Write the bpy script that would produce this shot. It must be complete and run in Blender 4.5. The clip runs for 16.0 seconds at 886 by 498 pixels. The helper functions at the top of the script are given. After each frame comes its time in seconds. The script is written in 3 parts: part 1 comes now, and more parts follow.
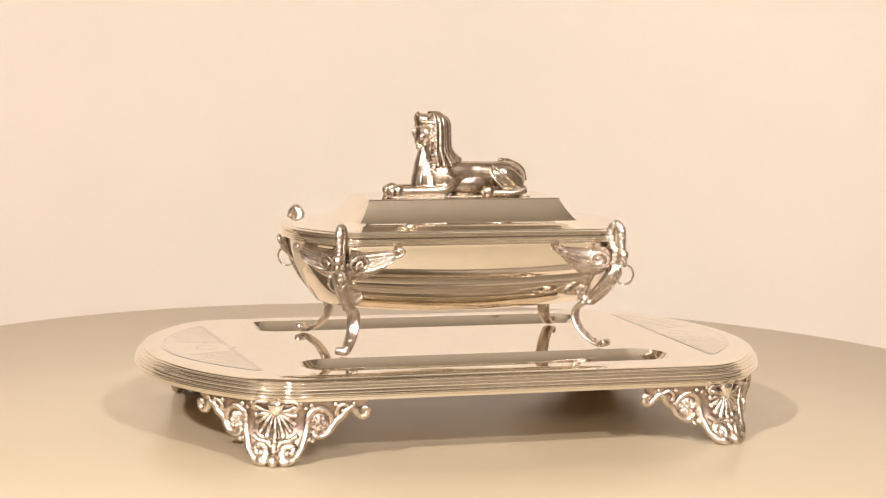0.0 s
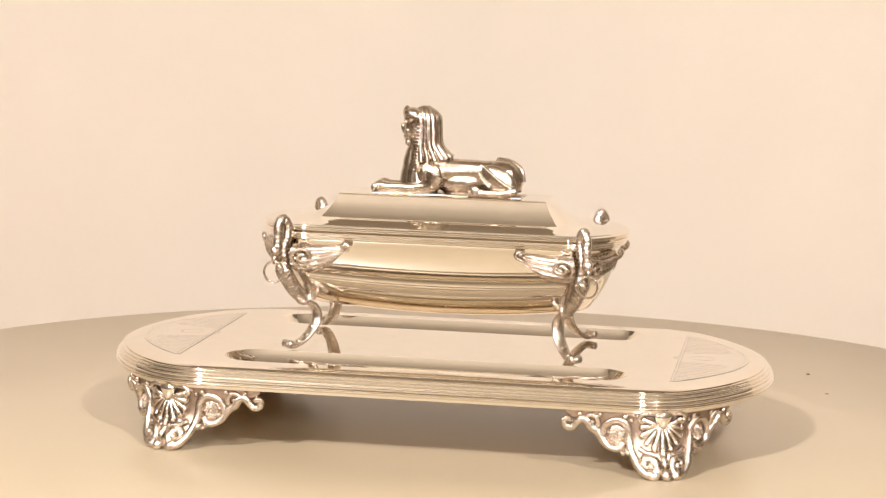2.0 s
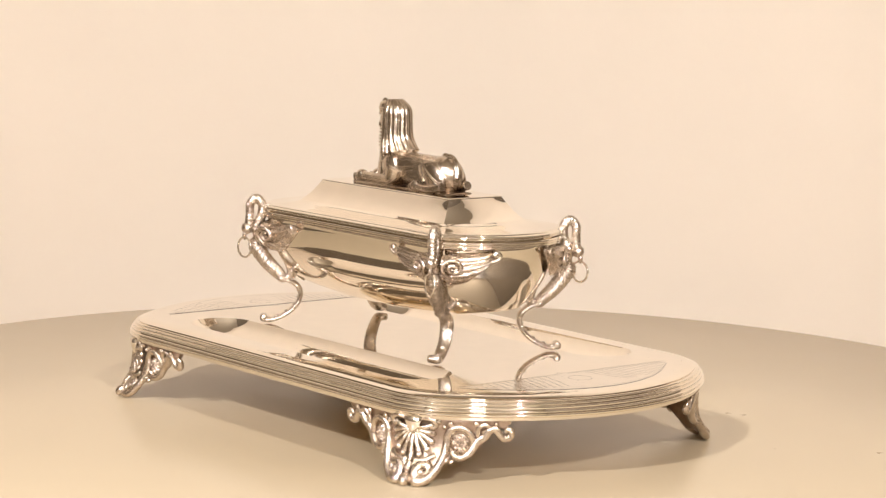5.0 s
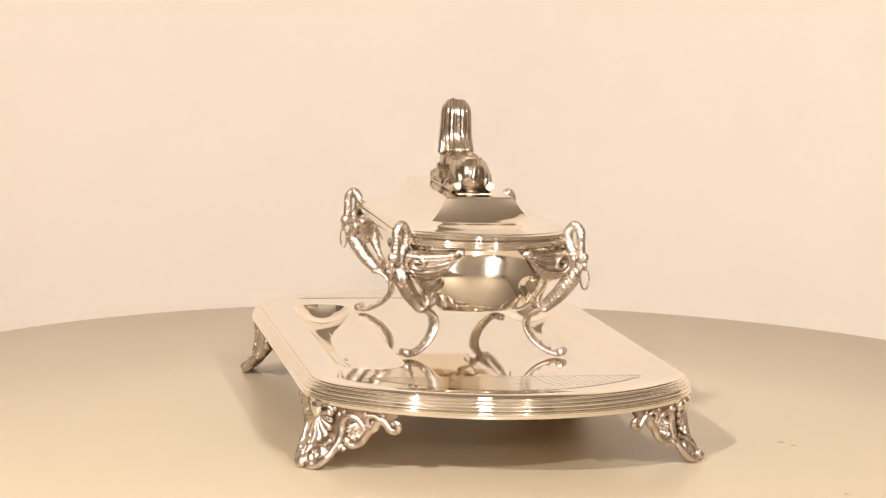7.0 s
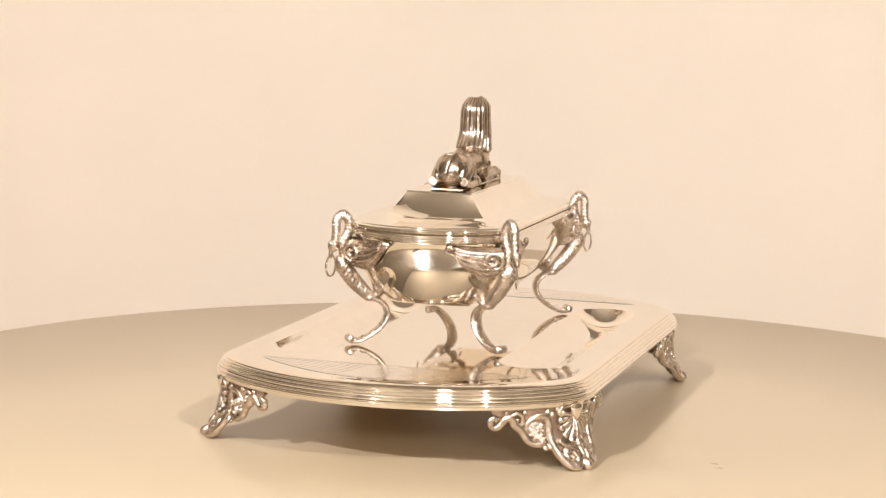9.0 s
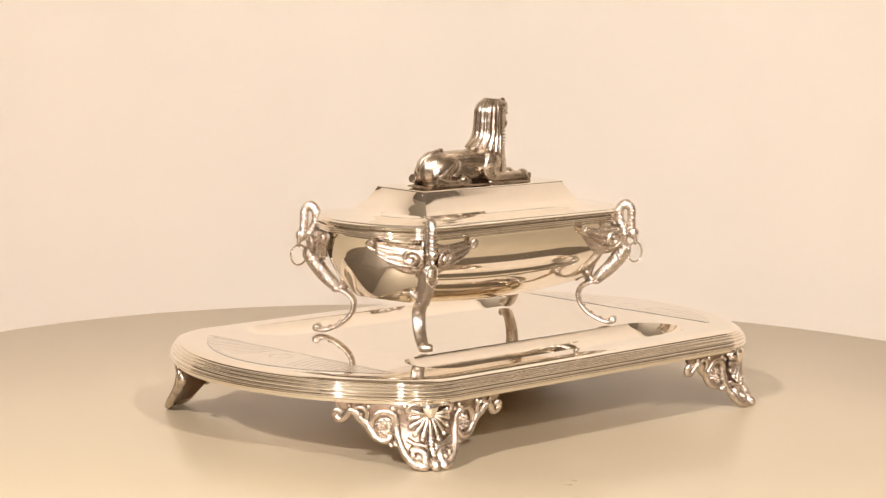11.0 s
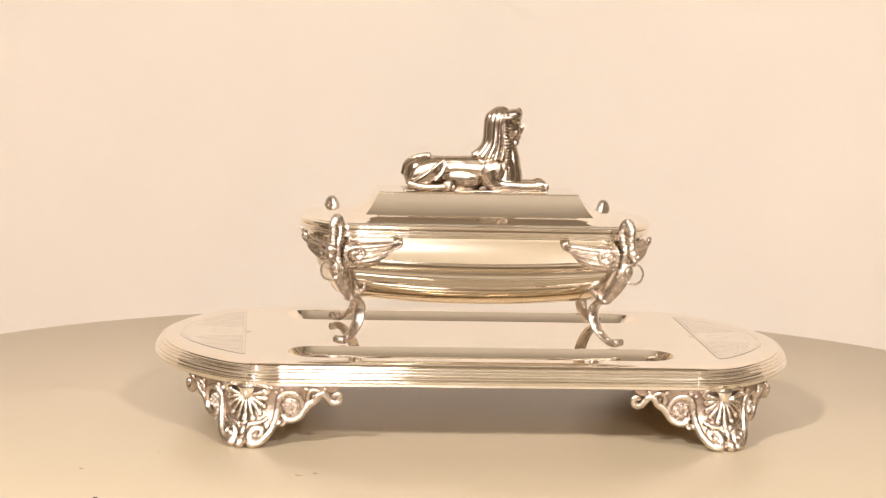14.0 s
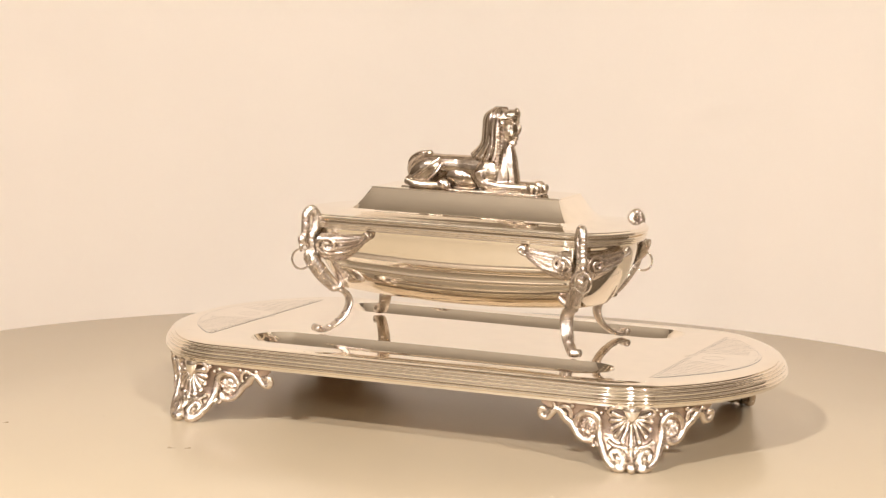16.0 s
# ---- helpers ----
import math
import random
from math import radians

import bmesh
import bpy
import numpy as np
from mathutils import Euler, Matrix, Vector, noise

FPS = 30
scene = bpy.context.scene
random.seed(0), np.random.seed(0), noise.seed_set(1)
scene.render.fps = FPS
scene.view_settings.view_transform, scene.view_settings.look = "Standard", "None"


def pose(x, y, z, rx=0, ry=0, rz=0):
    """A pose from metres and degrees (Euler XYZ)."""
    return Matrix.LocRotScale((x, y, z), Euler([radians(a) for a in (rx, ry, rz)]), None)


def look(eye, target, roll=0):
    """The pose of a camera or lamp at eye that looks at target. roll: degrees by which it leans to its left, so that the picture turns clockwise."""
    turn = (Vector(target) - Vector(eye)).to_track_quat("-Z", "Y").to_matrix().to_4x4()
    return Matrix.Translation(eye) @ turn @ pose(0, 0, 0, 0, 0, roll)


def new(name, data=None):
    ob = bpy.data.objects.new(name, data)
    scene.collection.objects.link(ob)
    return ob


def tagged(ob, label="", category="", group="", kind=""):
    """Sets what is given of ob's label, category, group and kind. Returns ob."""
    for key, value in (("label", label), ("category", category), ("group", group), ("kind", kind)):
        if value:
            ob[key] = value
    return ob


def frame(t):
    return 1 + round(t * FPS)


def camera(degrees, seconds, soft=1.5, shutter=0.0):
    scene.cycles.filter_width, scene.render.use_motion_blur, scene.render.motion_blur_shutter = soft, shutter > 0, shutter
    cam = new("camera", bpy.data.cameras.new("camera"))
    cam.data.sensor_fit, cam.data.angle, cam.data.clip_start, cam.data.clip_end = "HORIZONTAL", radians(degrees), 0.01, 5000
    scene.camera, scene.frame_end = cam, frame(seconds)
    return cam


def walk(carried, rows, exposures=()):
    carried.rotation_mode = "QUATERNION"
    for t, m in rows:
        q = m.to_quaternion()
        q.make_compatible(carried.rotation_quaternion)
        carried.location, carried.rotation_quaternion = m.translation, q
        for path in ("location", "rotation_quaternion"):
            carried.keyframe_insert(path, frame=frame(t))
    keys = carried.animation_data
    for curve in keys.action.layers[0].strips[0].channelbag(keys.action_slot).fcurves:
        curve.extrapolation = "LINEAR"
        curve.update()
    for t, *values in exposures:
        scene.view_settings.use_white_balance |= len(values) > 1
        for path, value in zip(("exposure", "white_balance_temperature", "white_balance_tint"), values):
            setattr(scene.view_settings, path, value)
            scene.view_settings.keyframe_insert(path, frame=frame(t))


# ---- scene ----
cam = camera(22.0, 16.0, soft=1.35)
# polished silver facing polished silver needs many mirror bounces
scene.cycles.max_bounces, scene.cycles.glossy_bounces = 14, 10


def view(dx, dy, dz):
    """The camera on its stand, swaying a little, looking down at the turntable."""
    pitch, yaw = radians(-7.498), radians(0.752)
    eye = Vector((dx, -1.2587 + dy, 0.2596 + dz))
    ahead = Vector((-math.sin(yaw) * math.cos(pitch), math.cos(yaw) * math.cos(pitch), math.sin(pitch)))
    return look(eye, eye + ahead, 1.493)


walk(cam, [
    (0.0, view(0.0156, -0.0474, 0.0057)),
    (0.5, view(0.0138, -0.0409, 0.0055)),
    (0.6, view(0.0135, -0.0373, 0.0051)),
    (0.8, view(0.0112, -0.0123, 0.0027)),
    (1.0, view(0.0105, -0.0052, 0.0020)),
    (1.5, view(0.0084, 0.0047, 0.0005)),
    (2.0, view(0.0073, 0.0042, -0.0003)),
    (2.5, view(0.0080, 0.0034, -0.0009)),
    (3.0, view(0.0104, 0.0040, -0.0020)),
    (3.5, view(0.0138, 0.0053, -0.0027)),
    (4.0, view(0.0162, 0.0063, -0.0030)),
    (4.2, view(0.0170, 0.0064, -0.0028)),
    (6.3, view(-0.0031, -0.0000, -0.0023)),
    (6.5, view(-0.0073, -0.0008, -0.0021)),
    (7.0, view(-0.0160, -0.0026, -0.0018)),
    (7.5, view(-0.0205, -0.0036, -0.0014)),
    (8.0, view(-0.0216, -0.0047, -0.0013)),
    (8.5, view(-0.0206, -0.0052, -0.0019)),
    (9.0, view(-0.0185, -0.0062, -0.0023)),
    (9.5, view(-0.0157, -0.0052, -0.0023)),
    (9.7, view(-0.0154, -0.0043, -0.0023)),
    (11.8, view(-0.0088, 0.0067, -0.0022)),
    (12.0, view(-0.0050, 0.0049, -0.0005)),
    (12.5, view(0.0013, 0.0018, 0.0017)),
    (13.0, view(0.0032, -0.0014, 0.0030)),
    (13.5, view(0.0028, -0.0027, 0.0036)),
    (14.0, view(0.0005, -0.0032, 0.0028)),
    (14.5, view(-0.0002, -0.0029, 0.0021)),
    (15.0, view(0.0029, -0.0013, 0.0020)),
    (15.5, view(0.0066, 0.0017, 0.0017)),
    (16.0, view(0.0117, 0.0033, 0.0017)),
], exposures=[(0, 0.0), (16, 0.0)])

# the turntable's angle in degrees, clockwise seen from above
TURN = [
    (0.0, 19.73), (0.5, 13.23), (0.6, 11.78), (0.8, 8.33), (1.0, 5.48), (1.5, -1.39),
    (2.0, -8.58), (2.5, -15.37), (3.0, -22.26), (3.5, -29.13), (4.0, -36.11), (4.2, -38.85),
    (6.3, -68.11), (6.5, -70.83), (7.0, -77.99), (7.5, -85.03), (8.0, -91.85), (8.5, -98.71),
    (9.0, -105.40), (9.5, -112.27), (9.7, -115.12), (11.8, -143.93), (12.0, -146.66), (12.5, -153.26),
    (13.0, -160.44), (13.5, -167.59), (14.0, -174.58), (14.5, -181.60), (15.0, -188.45), (15.5, -195.32),
    (16.0, -202.09),
]


# ---- light ----
world = bpy.data.worlds.new("world")
world.use_nodes = True
world.node_tree.nodes["Background"].inputs[0].default_value = (0.9, 0.8, 0.7, 1)
world.node_tree.nodes["Background"].inputs[1].default_value = 0.05
scene.world = world


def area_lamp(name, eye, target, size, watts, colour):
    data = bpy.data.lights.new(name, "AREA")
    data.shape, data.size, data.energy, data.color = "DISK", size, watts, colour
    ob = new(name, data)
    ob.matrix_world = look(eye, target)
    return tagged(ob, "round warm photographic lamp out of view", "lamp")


WARM = (1, 0.948, 0.918)
area_lamp("studio_lamp", (-1.45, -2.40, 2.05), (0.1, 0.45, 0.25), 0.16, 137, WARM)
area_lamp("studio_lamp", (1.25, -2.48, 2.05), (-0.1, 0.45, 0.30), 0.16, 87, WARM)
# centre lamp set low as added fill for the shade under the tray
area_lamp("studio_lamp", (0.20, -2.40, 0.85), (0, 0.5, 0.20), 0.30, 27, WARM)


# ---- materials ----
def material(name, colour, rough=0.5, metal=0.0, grain=60.0, vary=0.08, bump=0.0, bump_scale=200.0, rough_vary=0.0, second=None, stains=0.5):
    """A procedural surface: fine grain and broad stains in colour, roughness and relief."""
    m = bpy.data.materials.new(name)
    m.use_nodes = True
    n, l = m.node_tree.nodes, m.node_tree.links
    b = n["Principled BSDF"]
    b.inputs["Metallic"].default_value = metal
    co = n.new("ShaderNodeTexCoord")
    fine, broad = n.new("ShaderNodeTexNoise"), n.new("ShaderNodeTexNoise")
    fine.inputs["Scale"].default_value, fine.inputs["Detail"].default_value = grain, 6
    broad.inputs["Scale"].default_value, broad.inputs["Detail"].default_value = grain * 0.09, 3
    for t in (fine, broad):
        l.new(co.outputs["Object"], t.inputs["Vector"])
    mix = n.new("ShaderNodeMix")
    mix.inputs[0].default_value = stains
    l.new(fine.outputs["Fac"], mix.inputs[2])
    l.new(broad.outputs["Fac"], mix.inputs[3])
    ramp = n.new("ShaderNodeValToRGB")
    dark = second or [c * (1 - vary) for c in colour]
    light = [min(1, c * (1 + vary * 0.5)) for c in colour]
    ramp.color_ramp.elements[0].position, ramp.color_ramp.elements[1].position = 0.32, 0.68
    ramp.color_ramp.elements[0].color, ramp.color_ramp.elements[1].color = (*dark, 1), (*light, 1)
    l.new(mix.outputs[0], ramp.inputs[0])
    l.new(ramp.outputs[0], b.inputs["Base Color"])
    rr = n.new("ShaderNodeMapRange")
    rr.inputs["From Min"].default_value, rr.inputs["From Max"].default_value = 0.3, 0.7
    rr.inputs["To Min"].default_value, rr.inputs["To Max"].default_value = rough, rough + rough_vary
    l.new(mix.outputs[0], rr.inputs["Value"])
    l.new(rr.outputs[0], b.inputs["Roughness"])
    if bump:
        rel, bp = n.new("ShaderNodeTexNoise"), n.new("ShaderNodeBump")
        rel.inputs["Scale"].default_value, rel.inputs["Detail"].default_value = bump_scale, 4
        l.new(co.outputs["Object"], rel.inputs["Vector"])
        l.new(rel.outputs["Fac"], bp.inputs["Height"])
        bp.inputs["Strength"].default_value, bp.inputs["Distance"].default_value = bump, 0.001
        l.new(bp.outputs[0], b.inputs["Normal"])
    return m


SILVER = material("polished_silver_plate", (0.93, 0.88, 0.80), 0.025, 1, 90, 0.05, 0.045, 48, 0.03)
CAST = material("cast_silver_plate", (0.77, 0.69, 0.60), 0.16, 1, 320, 0.12, 0.42, 1100, 0.14, (0.48, 0.40, 0.325))
PATINA = material("cast_silver_with_brown_patina", (0.68, 0.59, 0.49), 0.12, 1, 260, 0.12, 0.22, 1300, 0.14, (0.34, 0.275, 0.21))
COPPERED = material("worn_silver_over_copper", (0.52, 0.42, 0.34), 0.30, 1, 260, 0.14, 0.3, 800, 0.12, (0.36, 0.27, 0.21))
SATIN = material("engraved_satin_silver", (0.89, 0.85, 0.79), 0.10, 1, 700, 0.08, 0.03, 1500, 0.06)
LINE = material("engraved_line", (0.80, 0.75, 0.68), 0.22, 1, 500, 0.08)
BOARD = material("cream_turntable_board", (0.435, 0.355, 0.245), 0.27, 0, 26, 0.03, 0, 500, 0.03)
WALL = material("cream_backdrop_paper", (0.86, 0.77, 0.66), 0.9, 0, 8, 0.02, 0.03, 300)
ROOM = material("beige_room_paint", (0.39, 0.335, 0.265), 0.9, 0, 6, 0.05, 0.03, 200)
DIM = material("brown_room_paint", (0.15, 0.12, 0.09), 0.9, 0, 6, 0.05, 0.03, 200)
CARPET = material("brown_room_floor", (0.34, 0.28, 0.21), 0.95, 0, 60, 0.2, 0.2, 300)
# tray underside, out of sight: pale and matt to lift the shade below it
BOUNCE = material("pale_bounce_plate", (0.84, 0.68, 0.46), 0.6, 0.0, 120, 0.2, 0.1, 600, 0.1)
GRIME = material("dark_speck", (0.10, 0.07, 0.05), 0.8, 0, 400, 0.3)


# ---- mesh helpers ----
def part(name, bm, mat, parent=None, label="", smooth=True):
    """Link a bmesh as one mesh object under a thing or a part."""
    bmesh.ops.recalc_face_normals(bm, faces=bm.faces)
    me = bpy.data.meshes.new(name)
    for f in bm.faces:
        f.smooth = smooth
    bm.to_mesh(me)
    bm.free()
    me.materials.append(mat)
    ob = new(name, me)
    ob.parent = parent
    return tagged(ob, label)


def grid(bm, rows, close_u=False, close_v=False):
    """Faces over rows of points; close_v joins each row's end to its start, close_u the last row to the first."""
    vs = [[bm.verts.new(p) for p in r] for r in rows]
    nu, nv = len(vs), len(vs[0])
    for i in range(nu if close_u else nu - 1):
        for j in range(nv if close_v else nv - 1):
            a, b = vs[i], vs[(i + 1) % nu]
            bm.faces.new((a[j], b[j], b[(j + 1) % nv], a[(j + 1) % nv]))
    return vs


def spline(pts, n):
    """n points along a smooth curve through pts (tuples of any length)."""
    P = np.array(pts, float)
    P = np.vstack([2 * P[0] - P[1], P, 2 * P[-1] - P[-2]])
    out = []
    for s in np.linspace(0, len(P) - 3 - 1e-9, n):
        i, t = int(s), s - int(s)
        a, b, c, d = P[i:i + 4]
        out.append(0.5 * (2 * b + (c - a) * t + (2 * a - 5 * b + 4 * c - d) * t * t + (3 * b - 3 * c + d - a) * t ** 3))
    return np.array(out)


def tube(bm, pts, radii, sides=10, flat=1.0, ref=(0, 0, 1), place=None, ends=True):
    """A tube along 3D pts with a radius at each; flat widens it across ref. place maps each point afterwards."""
    pts = np.array(pts, float)
    radii = np.broadcast_to(radii, (len(pts),))
    tang = np.gradient(pts, axis=0)
    ref = np.array(ref, float)
    rows, old = [], None
    for p, t, r in zip(pts, tang, radii):
        t = t / (np.linalg.norm(t) + 1e-12)
        side = np.cross(t, ref)
        side = old if np.linalg.norm(side) < 0.05 and old is not None else side / (np.linalg.norm(side) + 1e-12)
        if old is not None and side @ old < 0:
            side = -side
        old = side
        up = np.cross(side, t)
        ring = [p + r * (math.cos(a) * side * flat + math.sin(a) * up) for a in np.linspace(0, math.tau, sides, endpoint=False)]
        rows.append([place(q) if place else q for q in ring])
    vs = grid(bm, rows, close_v=True)
    if ends:
        bm.faces.new(vs[0])
        bm.faces.new(vs[-1])


def ribbon(bm, pts, wide):
    """A thin level strip along pts, for an engraved stroke."""
    pts = np.array(pts, float)
    tang = np.gradient(pts, axis=0)
    side = np.cross(tang, (0, 0, 1.0))
    side = side / np.linalg.norm(side, axis=1)[:, None] * wide
    grid(bm, [[p - s, p + s] for p, s in zip(pts, side)])


def ball(bm, c, r, seg=12, rings=8, place=None, turn=0.0):
    """An ellipsoid of radii r at c, pitched by turn degrees about y."""
    r = (r, r, r) if isinstance(r, (int, float)) else r
    ca, sa = math.cos(radians(turn)), math.sin(radians(turn))
    def put(x, y, z):
        x, z = x * ca - z * sa, x * sa + z * ca
        q = (c[0] + x, c[1] + y, c[2] + z)
        return place(q) if place else q
    rows = [[put(r[0] * math.sin(b) * math.cos(a), r[1] * math.sin(b) * math.sin(a), r[2] * math.cos(b))
             for a in np.linspace(0, math.tau, seg, endpoint=False)] for b in np.linspace(0.12, math.pi - 0.12, rings)]
    vs = grid(bm, rows, close_v=True)
    bm.faces.new(vs[0])
    bm.faces.new(vs[-1])


class Outline:
    """A long plan shape: straight sides, round corners and gently bowed ends. at(s) walks round a quarter from the middle of the long side."""
    def __init__(self, xc, yc, rc, bend):
        self.xc, self.yc, self.rc, self.bend = xc, yc, rc, radians(bend)
        jy = yc + rc * math.sin(self.bend)
        self.re = jy / math.sin(self.bend)
        self.xe = xc + rc * math.cos(self.bend) - self.re * math.cos(self.bend)
        self.l1, self.l2 = xc, rc * (math.pi / 2 - self.bend)
        self.total = self.l1 + self.l2 + self.re * self.bend

    def at(self, s):
        """Place and outward normal at arc length s of the quarter x > 0, y > 0; it runs on past both ends by mirror."""
        if s < 0:
            x, y, nx, ny = self.at(-s)
            return -x, y, -nx, ny
        if s > self.total:
            x, y, nx, ny = self.at(2 * self.total - s)
            return x, -y, nx, -ny
        if s <= self.l1:
            return s, self.yc + self.rc, 0.0, 1.0
        if s <= self.l1 + self.l2:
            a = math.pi / 2 - (s - self.l1) / self.rc
            return self.xc + self.rc * math.cos(a), self.yc + self.rc * math.sin(a), math.cos(a), math.sin(a)
        a = self.bend - (s - self.l1 - self.l2) / self.re
        return self.xe + self.re * math.cos(a), self.re * math.sin(a), math.cos(a), math.sin(a)

    def loop(self, n, inset=0.0, kx=1.0):
        """A closed loop of 4n points, drawn in by inset (kx times that along x)."""
        pts = []
        for sx, sy, back in ((1, 1, 0), (1, -1, 1), (-1, -1, 0), (-1, 1, 1)):
            for i in range(n):
                s = self.total * (i / n if not back else 1 - i / n)
                x, y, nx, ny = self.at(s)
                pts.append((sx * (x - inset * kx * nx), sy * (y - inset * ny)))
        return pts


def lathe_loop(outline, profile, n=40, kx=1.0, cap_top=False, cap_bottom=False):
    """Sweep a profile of (inset, z) round an outline."""
    bm = bmesh.new()
    rows = [[(x, y, row[1]) for x, y in outline.loop(n, row[0], row[2] if len(row) > 2 else kx)] for row in profile]
    vs = grid(bm, rows, close_v=True)
    for k in range(1, len(profile) - 1):
        a, b, c = (Vector(p[:2]) for p in profile[k - 1:k + 2])
        if (b - a).length > 1e-9 and (c - b).length > 1e-9 and (b - a).angle(c - b) > radians(42):
            for j in range(len(vs[k])):
                bm.edges.get((vs[k][j], vs[k][j - 1])).smooth = False
    if cap_top:
        bm.faces.new(vs[0])
    if cap_bottom:
        bm.faces.new(vs[-1])
    return bm


def reeds(start, end, count, depth, steps=8):
    """A profile of convex reeds between two (inset, z) points."""
    (i0, z0), (i1, z1) = start, end
    dx, dz = i1 - i0, z1 - z0
    length = math.hypot(dx, dz)
    nx, nz = dz / length, -dx / length
    if nx > 0:
        nx, nz = -nx, -nz
    out = []
    for k in range(count):
        for j in range(steps):
            u = j / (steps - 1)
            h = depth * math.sin(math.pi * u) ** 0.8
            f = (k + u * 0.90 + 0.05) / count
            out.append((i0 + dx * f + nx * h, z0 + dz * f + nz * h))
    return out


# ---- the room ----
def box(name, x0, y0, z0, x1, y1, z1, mat, label, category):
    bm = bmesh.new()
    bmesh.ops.create_cube(bm, size=1, matrix=Matrix.LocRotScale(((x0 + x1) / 2, (y0 + y1) / 2, (z0 + z1) / 2), None, (x1 - x0, y1 - y0, z1 - z0)))
    return tagged(part(name, bm, mat, None, label, False), category=category, kind="structure")


box("wall_south", -1.9, -2.75, -0.75, 1.9, -2.65, 2.7, ROOM, "dim beige painted wall behind the camera", "wall")
box("wall_west", -2.0, -2.75, -0.75, -1.9, 1.55, 2.7, DIM, "dim brown painted side wall", "wall")
box("wall_east", 1.9, -2.75, -0.75, 2.0, 1.55, 2.7, DIM, "dim brown painted side wall", "wall")
box("wall_north", -1.9, 1.45, -0.75, 1.9, 1.55, 2.7, ROOM, "dim beige painted wall behind the backdrop", "wall")
box("floor", -2.0, -2.75, -0.85, 2.0, 1.55, -0.75, CARPET, "brown carpeted floor of the room", "floor")
box("ceiling", -2.0, -2.75, 2.7, 2.0, 1.55, 2.8, ROOM, "beige painted ceiling", "ceiling")

# cream paper standing in a wide curve behind the turntable
bm = bmesh.new()
rows = []
for z in (-0.745, -0.3, 0.0, 0.3, 0.7, 1.25):
    line = []
    for i in range(61):
        a = radians(18 + 144 * i / 60)
        line.append((0.70 * math.cos(a), 0.08 + 0.58 * math.sin(a), z))
    rows.append(line)
inner = grid(bm, rows)
bmesh.ops.solidify(bm, geom=bm.faces[:], thickness=0.004)
tagged(part("backdrop", bm, WALL, None, "smooth cream paper backdrop curved round the table", True), category="backdrop", kind="structure")

# ---- the turntable ----
turntable = new("turntable")
tagged(turntable, "round cream board turntable with faint scuffs", "turntable")
bm = bmesh.new()
R = 0.392
rows = [[(r * math.cos(a), r * math.sin(a), z) for a in np.linspace(0, math.tau, 160, endpoint=False)]
        for r, z in ((0.001, 0.0), (0.15, 0.0), (R - 0.001, 0.0), (R, -0.0012), (R, -0.017), (R - 0.001, -0.018), (0.12, -0.018), (0.001, -0.018))]
vs = grid(bm, rows, close_v=True)
bm.faces.new(vs[0])
bm.faces.new(vs[-1])
part("board", bm, BOARD, turntable)
bm = bmesh.new()
rows = [[(r * math.cos(a), r * math.sin(a), z) for a in np.linspace(0, math.tau, 48, endpoint=False)]
        for r, z in ((0.10, -0.018), (0.10, -0.05), (0.03, -0.06), (0.03, -0.70), (0.22, -0.72), (0.22, -0.75))]
vs = grid(bm, rows, close_v=True)
bm.faces.new(vs[-1])
part("pedestal", bm, ROOM, turntable, "plain pedestal under the board")

# ---- the inkstand ----
OFF = (-0.0038, -0.0243)
TOP = 0.0445
inkstand = new("inkstand")
tagged(inkstand, "antique silver-plated inkstand with a sphinx on its casket, on scrolled feet", "inkstand")
PLAN = Outline(0.1115, 0.0565, 0.0450, 45)


def slot_loop(cy, half, wide, z, n=16):
    """A long round-ended loop."""
    pts = []
    for k, sx in enumerate((1, -1)):
        for i in range(n + 1):
            a = -math.pi / 2 + math.pi * i / n + k * math.pi
            pts.append((sx * (half - wide) + wide * math.cos(a), cy + wide * math.sin(a), z))
    return pts


